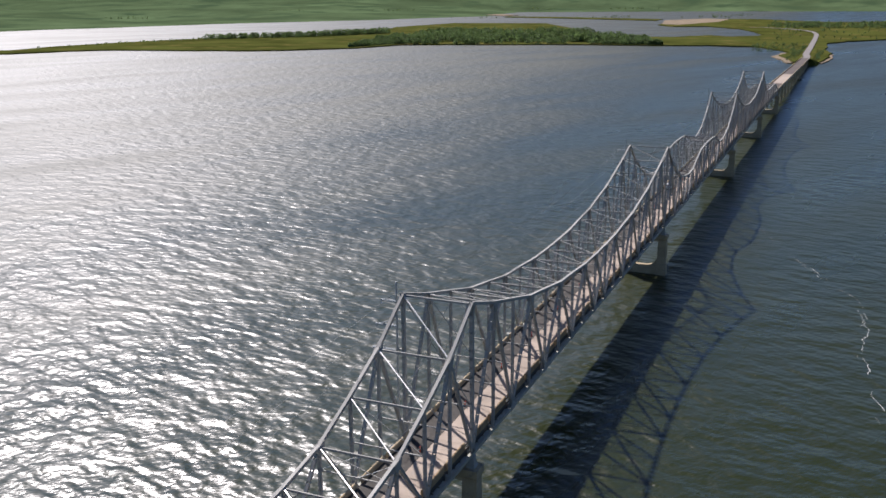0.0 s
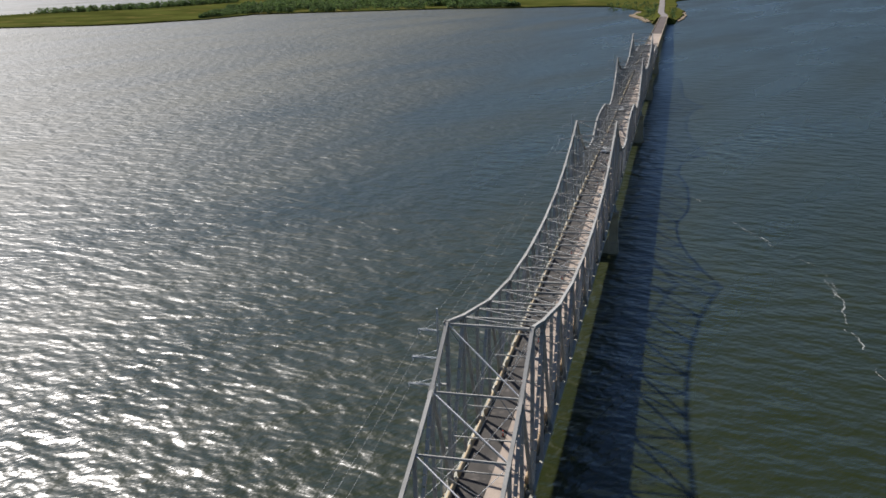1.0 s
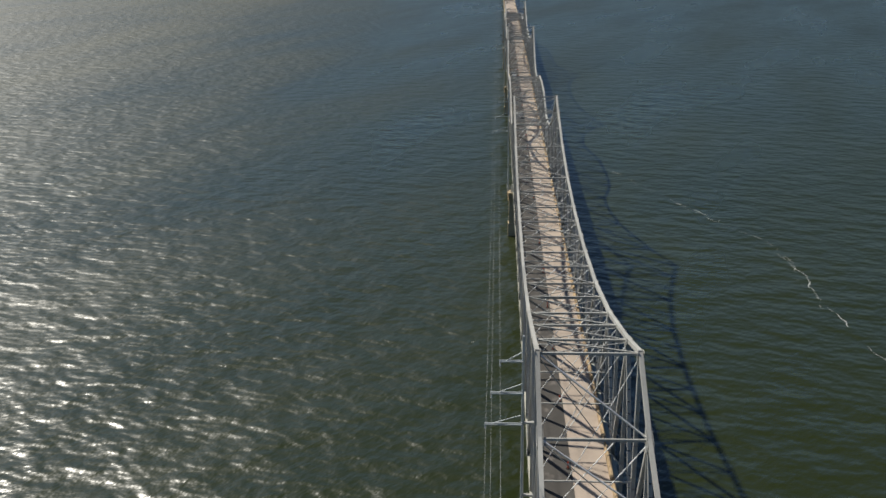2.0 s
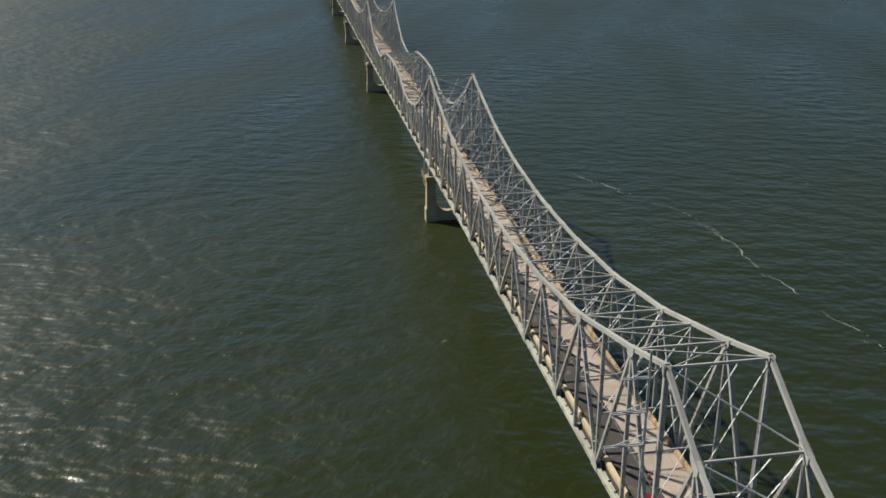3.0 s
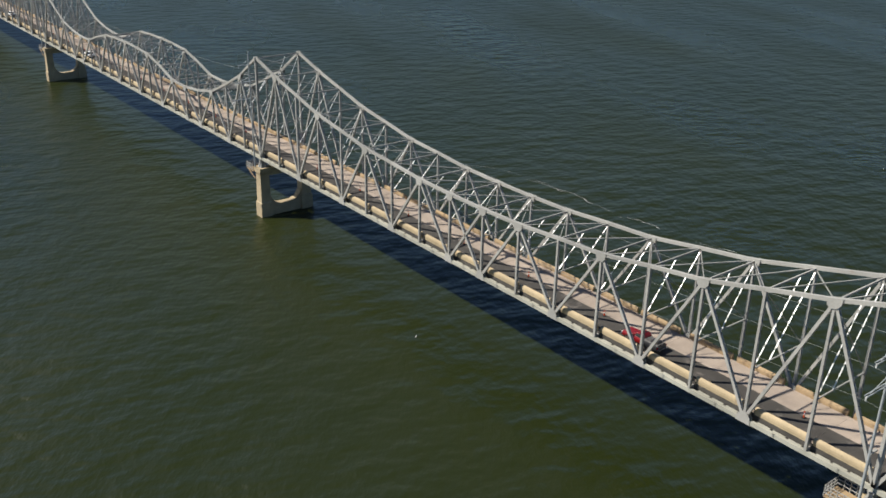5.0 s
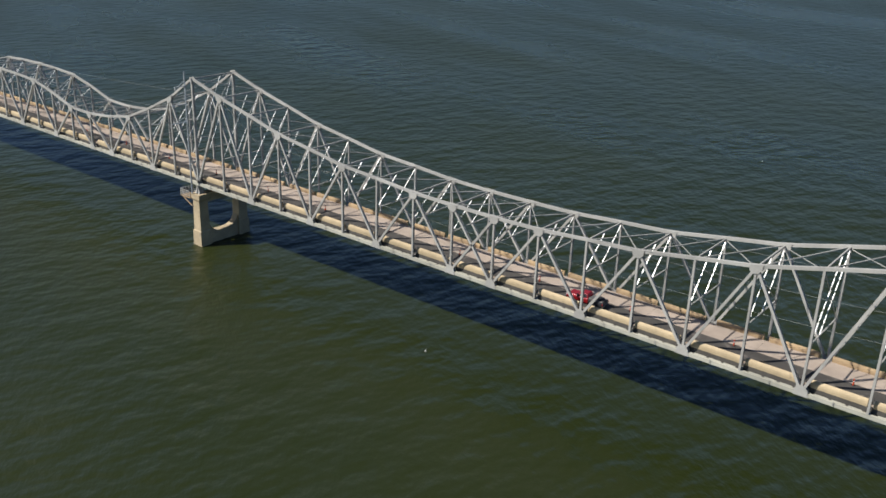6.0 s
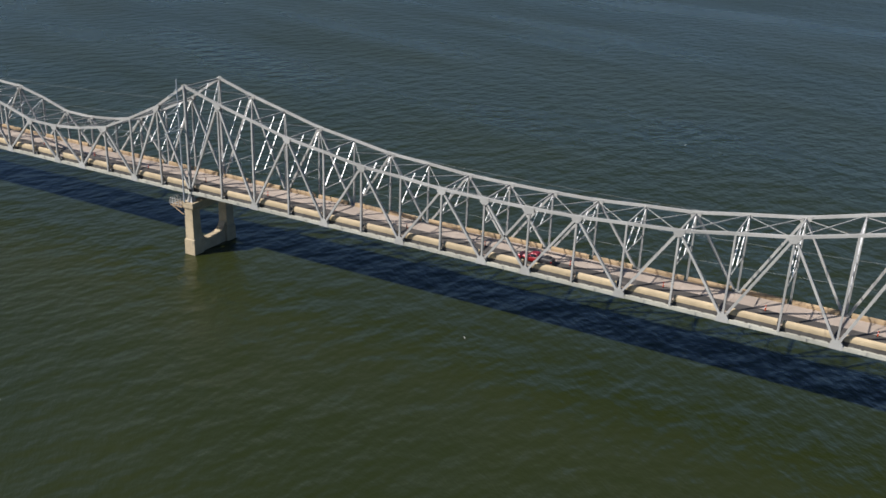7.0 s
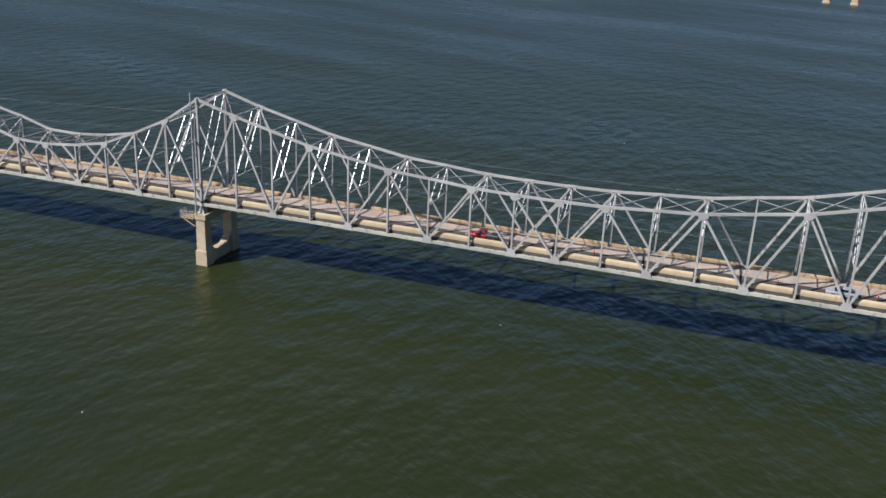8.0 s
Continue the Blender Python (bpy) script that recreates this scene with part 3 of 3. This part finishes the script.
        if not tiers and 0 < k < n:
            for y in (1, -1):
                part("knee_brace", Shape().bar((k * P, y * HALF, z - 1.9), (k * P, y * (HALF - 1.9), z - 0.2), (1, 0, 0), 0.16, 0.14), STEEL, span)
    for k in range(n):
        part("lateral_brace", Shape().bar(((k + 1) * P, HALF, tops[k + 1] - 0.05), (k * P, -HALF, tops[k] - 0.05), (0, 0, 1), 0.12, 0.14), STEEL if double else GLINT, span)
        if double:
            part("lateral_brace", Shape().bar(((k + 1) * P, -HALF, tops[k + 1] - 0.3), (k * P, HALF, tops[k] - 0.3), (0, 0, 1), 0.08, 0.08), STEEL, span)
        s = Shape().box((k * P + 0.012, -3.73, 0.72), ((k + 1) * P - 0.012, 3.73, 1.0))
        part("deck_panel", s, PAVING, span)
        part("asphalt_strip", Shape().box((k * P + 0.006, 0.25, 1.0), ((k + 1) * P - 0.006, 3.7, 1.03)), ASPHALT, span, "dark worn asphalt lane")
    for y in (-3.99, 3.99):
        part("edge_girder", Shape().box((0.02, y - 0.05, -0.28), (n * P - 0.02, y + 0.05, 0.735)), SHADE_STEEL, span, "steel edge girder coloured dark for the shade below the parapet")
    for y in (-3.0, -1.5, 0, 1.5, 3.0):
        part("stringer", Shape().box((0.02, y - 0.12, 0.2), (n * P - 0.02, y + 0.12, 0.716)), STEEL, span)
    return span


SAG = [20.08, 17.83, 15.99, 14.11, 12.99, 11.78, 11.31, 10.72, 10.57]
SAG = SAG + SAG[::-1]
SAG_WEBS = [(t, b) for t, b in ((1, 0), (1, 2), (3, 2), (3, 4), (5, 4), (5, 6), (7, 6), (7, 8), (9, 8))]
SAG_WEBS += [(17 - t, 17 - b) for t, b in SAG_WEBS]
HUMP = [20.03, 15.35, 12.1, 9.2, 7.95, 7.3, 7.45, 9.5, 11.0, 11.4, 11.5]
HUMP = HUMP + HUMP[-2::-1]
HUMP_WEBS = [(1, 0), (1, 2), (3, 2), (3, 4), (5, 4), (6, 5), (6, 7), (8, 7), (8, 9), (10, 9)]
HUMP_WEBS += [(20 - t, 20 - b) for t, b in HUMP_WEBS]

ARCHED, SHORTER = 7.12, 7.4  # panel lengths of the arched spans and of the far sagging span
PIERS = [-20 * ARCHED, 0, 17 * P, 17 * P + 20 * ARCHED, 17 * P + 20 * ARCHED + 15 * SHORTER, 64 * P]
truss_span(PIERS[0], HUMP, HUMP_WEBS, "grey steel cantilever truss span with an arched middle", False, ARCHED)
truss_span(PIERS[1], SAG, SAG_WEBS, "grey steel through-truss span with a sagging top chord")
truss_span(PIERS[2], HUMP, HUMP_WEBS, "grey steel cantilever truss span with an arched middle", True, ARCHED)
SHORT = [20.0, 17.3, 15.2, 13.5, 12.2, 11.4, 10.9, 10.6]
SHORT = SHORT + SHORT[::-1]
SHORT_WEBS = [(1, 0), (1, 2), (3, 2), (3, 4), (5, 4), (5, 6), (7, 6), (7, 8)]
SHORT_WEBS += [(15 - t, 15 - b) for t, b in SHORT_WEBS]
truss_span(PIERS[3], SHORT, SHORT_WEBS, "grey steel through-truss span with a sagging top chord", True, SHORTER)
END = [20.0, 15.5, 12.24, 9.47, 8.2, 7.7, 7.7, 7.7, 7.7, 7.6, 7.4, 7.0, 5.6, 3.6, 1.2]
END_WEBS = [(1, 0), (1, 2), (3, 2), (3, 4), (5, 4), (5, 6), (7, 6), (7, 8), (9, 8), (9, 10), (11, 10), (11, 12), (13, 12)]
truss_span(PIERS[4], END, END_WEBS, "grey steel truss span ending at the low approach", True, (PIERS[5] - PIERS[4]) / 14)
for x in PIERS:
    piers(x, "concrete bridge pier with two square columns standing in the lake", x < 60 * P)


def approach(x0, x1, count, label):
    """Low girder spans on plain bents."""
    n = count
    step = (x1 - x0) / n
    a = thing("approach_spans", label, "bridge", x0, 0, 0, "bridge spans")
    for k in range(n):
        z0 = 0.0 if x0 < 0 else -6.0 * (k / n)
        z1 = 0.0 if x0 < 0 else -6.0 * ((k + 1) / n)
        p, q = (k * step, 0, z0), ((k + 1) * step - 0.03, 0, z1)
        part("deck_panel", Shape().bar((p[0], 0, p[2] + 0.86), (q[0], 0, q[2] + 0.86), (0, 1, 0), 8.2, 0.28), PAVING if k in (2, 3, 4) or x0 < 0 else OLDDECK, a)
        for y in (-2.6, 0, 2.6):
            part("girder", Shape().bar((p[0], y, p[2] - 0.1), (q[0], y, q[2] - 0.1), (0, 1, 0), 0.4, 1.6), STEEL, a)
        for y in (-3.95, 3.95):
            part("parapet", Shape().bar((p[0], y, p[2] + 1.35), (q[0], y, q[2] + 1.35), (0, 1, 0), 0.3, 0.72), PARAPET, a)
        if k:
            s = Shape().box((p[0] - 0.6, -4.2, p[2] - 2.0), (p[0] + 0.6, 4.2, p[2] - 0.95))
            part("bent_cap", s, CONCRETE, a)
            for y in (-2.9, 2.9):
                part("column", Shape().ring((p[0], y, WL - 2), (p[0], y, p[2] - 2.0), 0.75, 0.7, 12), CONCRETE, a)


approach(64 * P, 905, 13, "low concrete and girder approach running ashore")
approach(-860, PIERS[0] - 0.1, 16, "low concrete and girder approach behind the trusses")


def utility_pole(x):
    p = thing("utility_pole", "slim grey steel utility pole with three crossarms on the truss tower", "utility pole", x, 5.9, -1.7, "utility poles")
    part("pole", Shape().ring((0, 0, 0), (0, 0, 23.1), 0.17, 0.12, 10), POLE, p)
    for z in (6.0, 14.0):
        part("bracket", Shape().box((-0.2, -1.1, z), (0.1, 0.1, z + 0.2)), STEEL, p)
    for z, reach in ((20.5, 2.25), (17.2, 3.05), (13.9, 3.6)):
        c = Shape()
        for d in (-0.14, 0.14):
            c.bar((d, -0.1, z), (d, reach, z), (1, 0, 0), 0.09, 0.12)
        c.bar((0, 0, z + 1.0), (0, reach - 0.7, z + 0.05), (1, 0, 0), 0.07, 0.07)
        arm = part("crossarm", c, POLE, p, "pale steel crossarm with a brace")
        part("insulator", Shape().ring((0, reach - 0.1, z - 0.5), (0, reach - 0.1, z - 0.05), 0.09, 0.06, 8), LAMP_CLEAR, arm)


XS = [x + 0.9 for x in PIERS[:5]]
for x in XS:
    utility_pole(x - 0.3)
for z, reach in ((18.3, 2.15), (15.0, 2.95), (11.7, 3.5)):
    for a, b in zip(XS, XS[1:]):
        w, n = Shape(), 16
        pts = [(a + (b - a) * i / n, 5.9 + reach, z - 2.4 * 4 * (i / n) * (1 - i / n)) for i in range(n + 1)]
        w.loft([[(x, y - 0.011, h - 0.011), (x, y + 0.011, h - 0.011), (x, y + 0.011, h + 0.011), (x, y - 0.011, h + 0.011)] for x, y, h in pts])
        tagged(part("power_line", w, WIRE), "thin sagging overhead power line beside the bridge", "power line", "power lines")

# ---------------------------------------------------------------- on the deck


def channelizer(x, y):
    c = thing("traffic_channelizer", "orange and white work-zone marker post on a base", "traffic marker", x, y, 1.0, "work zone markers")
    part("base", Shape().ring((0, 0, 0), (0, 0, 0.1), 0.26, 0.22, 10), RUBBER, c)
    part("post", Shape().ring((0, 0, 0.1), (0, 0, 0.85), 0.10, 0.07, 10), ORANGE, c)
    for z in (0.55,):
        part("band", Shape().ring((0, 0, z), (0, 0, z + 0.10), 0.096, 0.09, 10), BAND, c)


for i in range(-3, 22):
    channelizer(10.6 + 14.85 * i, 0.62)


def wheel(parent, x, y, r=0.38):
    w = part("wheel", Shape().ring((x, y - 0.13, r), (x, y + 0.13, r), r, r, 18), RUBBER, parent, "black tyre")
    part("rim", Shape().ring((x, y - 0.14, r), (x, y + 0.14, r), r * 0.6, r * 0.6, 12), CHROME, w)


def body(sections):
    """Rings of a vehicle body along x: (x, half width low, half width high, low z, waist z, top z)."""
    return Shape().loft([[(x, -a, lo), (x, -b, mid), (x, -c, hi), (x, c, hi), (x, b, mid), (x, a, lo)] for x, a, b, c, lo, mid, hi in sections])


def pickup():
    t = thing("pickup_truck", "dark red pickup truck with a loaded dark grey bed", "truck", 0, 2.1, 1.03)
    part("body", body([(2.85, 0.75, 0.85, 0.7, 0.45, 0.8, 0.95), (2.7, 0.9, 0.97, 0.85, 0.4, 0.85, 1.12), (1.3, 0.93, 1.0, 0.9, 0.4, 0.95, 1.2), (-0.45, 0.93, 1.0, 0.92, 0.4, 0.95, 1.2), (-0.65, 0.93, 1.0, 0.92, 0.4, 0.95, 1.18)]), RED, t, "", 0.03)
    part("cargo_bed", body([(-0.70, 0.9, 0.98, 0.94, 0.45, 0.9, 1.16), (-2.8, 0.9, 0.98, 0.94, 0.45, 0.9, 1.16), (-2.9, 0.86, 0.93, 0.88, 0.5, 0.9, 1.12)]), BLACK, t, "dark cargo bed", 0.03)
    part("cab", body([(1.35, 0.86, 0.88, 0.84, 1.18, 1.2, 1.22), (0.65, 0.86, 0.86, 0.70, 1.18, 1.4, 1.82), (-0.35, 0.86, 0.86, 0.72, 1.18, 1.4, 1.86), (-0.62, 0.86, 0.87, 0.80, 1.18, 1.3, 1.5)]), RED, t, "red cab roof", 0.03)
    part("windscreen", Shape().hexa([(1.28, -0.78, 1.24), (1.28, 0.78, 1.24), (1.34, 0.78, 1.26), (1.34, -0.78, 1.26), (0.70, -0.64, 1.76), (0.70, 0.64, 1.76), (0.76, 0.64, 1.79), (0.76, -0.64, 1.79)]), GLASS, t)
    for y in (-1, 1):
        part("side_window", Shape().hexa([(0.9, y * 0.86, 1.28), (-0.45, y * 0.86, 1.28), (-0.45, y * 0.9, 1.28), (0.9, y * 0.9, 1.28), (0.5, y * 0.74, 1.74), (-0.35, y * 0.74, 1.74), (-0.35, y * 0.78, 1.74), (0.5, y * 0.78, 1.74)]), GLASS, t)
        part("headlight", Shape().box((2.74, y * 0.72 - 0.14, 0.78), (2.9, y * 0.72 + 0.14, 0.95)), LAMP_CLEAR, t)
        part("taillight", Shape().box((-2.95, y * 0.88 - 0.06, 0.8), (-2.86, y * 0.88 + 0.06, 1.1)), LAMP_RED, t)
        part("mirror", Shape().box((0.85, y * 1.05 - 0.12, 1.25), (1.0, y * 1.05 + 0.12, 1.45)), BLACK, t)
    part("load_bed", body([(-0.68, 0.8, 0.8, 0.7, 1.1, 1.2, 1.35), (-2.82, 0.8, 0.8, 0.7, 1.1, 1.2, 1.32)]), BED, t, "grey cover over the load bed")
    part("front_bumper", Shape().box((2.78, -0.95, 0.4), (3.0, 0.95, 0.62)), CHROME, t)
    part("rear_bumper", Shape().box((-3.05, -0.92, 0.45), (-2.9, 0.92, 0.62)), CHROME, t)
    for x in (1.85, -1.85):
        for y in (-0.88, 0.88):
            wheel(t, x, y, 0.41)
    part("load", body([(-1.5, 0.5, 0.55, 0.4, 1.3, 1.42, 1.5), (-1.8, 0.62, 0.66, 0.5, 1.3, 1.5, 1.62), (-2.4, 0.6, 0.64, 0.45, 1.3, 1.46, 1.56), (-2.6, 0.45, 0.5, 0.35, 1.3, 1.38, 1.44)]), BLACK, t, "black load strapped on the bed", 0.03)
    part("tailgate", Shape().box((-2.96, -0.84, 0.62), (-2.9, 0.84, 1.14)), BED, t, "grey tailgate")
    return t


def saloon(name, paint, label):
    t = thing(name, label, "car", 0, 2.1, 1.03)
    part("body", body([(2.4, 0.65, 0.75, 0.6, 0.35, 0.6, 0.7), (2.2, 0.82, 0.88, 0.75, 0.3, 0.65, 0.82), (1.0, 0.86, 0.92, 0.82, 0.28, 0.7, 0.95), (-1.4, 0.86, 0.92, 0.82, 0.28, 0.75, 1.0), (-2.2, 0.82, 0.88, 0.75, 0.32, 0.75, 0.98), (-2.35, 0.7, 0.8, 0.65, 0.4, 0.7, 0.85)]), paint, t, "", 0.03)
    part("roof", body([(0.55, 0.66, 0.66, 0.58, 1.34, 1.38, 1.42), (-0.3, 0.66, 0.66, 0.6, 1.38, 1.42, 1.47), (-1.2, 0.64, 0.64, 0.56, 1.32, 1.36, 1.40)]), paint, t, "", 0.02)
    part("glasshouse", body([(1.15, 0.78, 0.78, 0.74, 0.9, 0.95, 0.98), (0.5, 0.8, 0.78, 0.62, 0.9, 1.0, 1.36), (-1.15, 0.8, 0.78, 0.6, 0.9, 1.0, 1.34), (-1.85, 0.76, 0.76, 0.7, 0.9, 0.97, 1.0)]), GLASS, t, "dark windows")
    for y in (-1, 1):
        part("headlight", Shape().box((2.25, y * 0.62 - 0.13, 0.55), (2.4, y * 0.62 + 0.13, 0.68)), LAMP_CLEAR, t)
        part("taillight", Shape().box((-2.38, y * 0.66 - 0.12, 0.62), (-2.28, y * 0.66 + 0.12, 0.76)), LAMP_RED, t)
        for x in (1.4, -1.4):
            wheel(t, x, y * 0.82, 0.32)
    return t


TRUCK = pickup()
TRUCK.scale = (1.0, 0.95, 0.85)
CAR = saloon("car", SILVER, "silver saloon car driving behind the pickup truck")
CAR_BEYOND = saloon("car", WHITE, "white car driving across the arched span")
CAR_ASHORE = saloon("car", WHITE, "white car driving off along the approach")
CAR_AHEAD = saloon("car", WHITE, "white saloon car driving far ahead on the bridge")

# ---------------------------------------------------------------- foam on the water


def foam():
    rnd = random.Random(11)
    s = Shape()
    line = [(190, -24), (162, -35), (140, -44.8), (124, -52.5), (111, -54.6), (91, -53.6), (80, -54.4), (66, -55.9), (50, -57.7)]
    for shift, strength in ((0.0, 1.0), (1.6, -1.5)):
        last = None
        for (x0, y0), (x1, y1) in zip(line, line[1:]):
            n = int(math.hypot(x1 - x0, y1 - y0) / 0.45)
            for i in range(n):
                u = i / n
                x, y = x0 + (x1 - x0) * u, y0 + (y1 - y0) * u
                wob = 1.4 * noise.noise(Vector((x / 8, y / 8, shift))) + 0.5 * noise.noise(Vector((x / 2.2, y / 2.2, 4 + shift))) + rnd.gauss(0, 0.05)
                wide = 0.02 * strength + 0.11 * noise.noise(Vector((x / 6, y / 6, 9 + shift))) + 0.10 * noise.noise(Vector((x / 1.3, y / 1.3, 2))) + 0.012
                here = (x + wob * 0.5 + shift, y + wob + shift, max(0.0, min(0.11, wide)))
                if last and (last[2] or here[2]):
                    k = len(s.v)
                    for px, py, w in (last, here):
                        s.v += [(px - w * 0.5, py - w, WL + 0.03), (px + w * 0.5, py + w, WL + 0.03)]
                    s.f.append((k, k + 1, k + 3, k + 2))
                last = here
    for _ in range(60):  # scattered whitecaps
        x, y = rnd.uniform(-60, 480), rnd.uniform(-260, 330)
        if -18 < y < 8:
            continue
        k, r = len(s.v), rnd.uniform(0.04, 0.10)
        for j in range(6):
            b = 6.283 * j / 6
            u, v = math.cos(b) * r * rnd.uniform(0.5, 1.2), math.sin(b) * r * rnd.uniform(3, 7)
            s.v.append((x + u * 0.8 - v * 0.5, y + v * 0.8 + u * 0.5, WL + 0.03))
        s.f.append(tuple(range(k, k + 6)))
    me = bpy.data.meshes.new("foam")
    me.from_pydata(s.v, [], s.f)
    me.materials.append(FOAM)
    return tagged(new("foam", me), "broken white line of foam drifting on the lake", "foam", kind="stuff")


DRIFT = foam()


def channel_marker(x, y):
    b = thing("channel_marker", "pale concrete channel marker with a red board in the lake", "channel marker", x, y, WL, "channel markers")
    part("base", Shape().loft([[(-a, -a, z), (a, -a, z), (a, a, z), (-a, a, z)] for z, a in ((-3, 2.9), (1.2, 2.8), (1.3, 2.4), (4.6, 2.3))]), CONCRETE, b, "", 0.08)
    part("board", Shape().box((-3.2, -0.9, 1.5), (-2.45, 2.3, 5.0)), RED, b, "red painted board", 0.03)


channel_marker(-2.2, -700)
channel_marker(-23.6, -698)


def motions():
    walk(DRIFT, [(t, pose(-0.3 * (t - 2.3), -0.85 * (t - 2.3), 0)) for t in (0.0, 2.0, 4.0, 6.0, 8.0)])
    walk(TRUCK, [(t, pose(8.4 + 14.05 * (t - 3.3), 2.15, 1.03)) for t in (0.0, 2.0, 4.0, 6.0, 8.0)])
    walk(CAR, [(t, pose(16.0 + 14.05 * (t - 8.0), 2.15, 1.03)) for t in (0.0, 2.0, 4.0, 6.0, 8.0)])
    walk(CAR_AHEAD, [(t, pose(AHEAD[0] - 2 + AHEAD[1] * t, 2.15, 1.03)) for t in (0.0, 2.0, 4.0, 6.0, 8.0)])

    walk(CAR_BEYOND, [(t, pose(250 + 14.05 * t, 2.15, 1.03)) for t in (0.0, 2.0, 4.0, 6.0, 8.0)])
    slope = 6.0 / (905 - 64 * P)
    walk(CAR_ASHORE, [(t, pose(510 + 14.05 * t, 2.0, 1.0 - slope * (510 + 14.05 * t - 64 * P), 0, math.degrees(slope), 0)) for t in (0.0, 2.0, 4.0, 6.0, 8.0)])


motions()
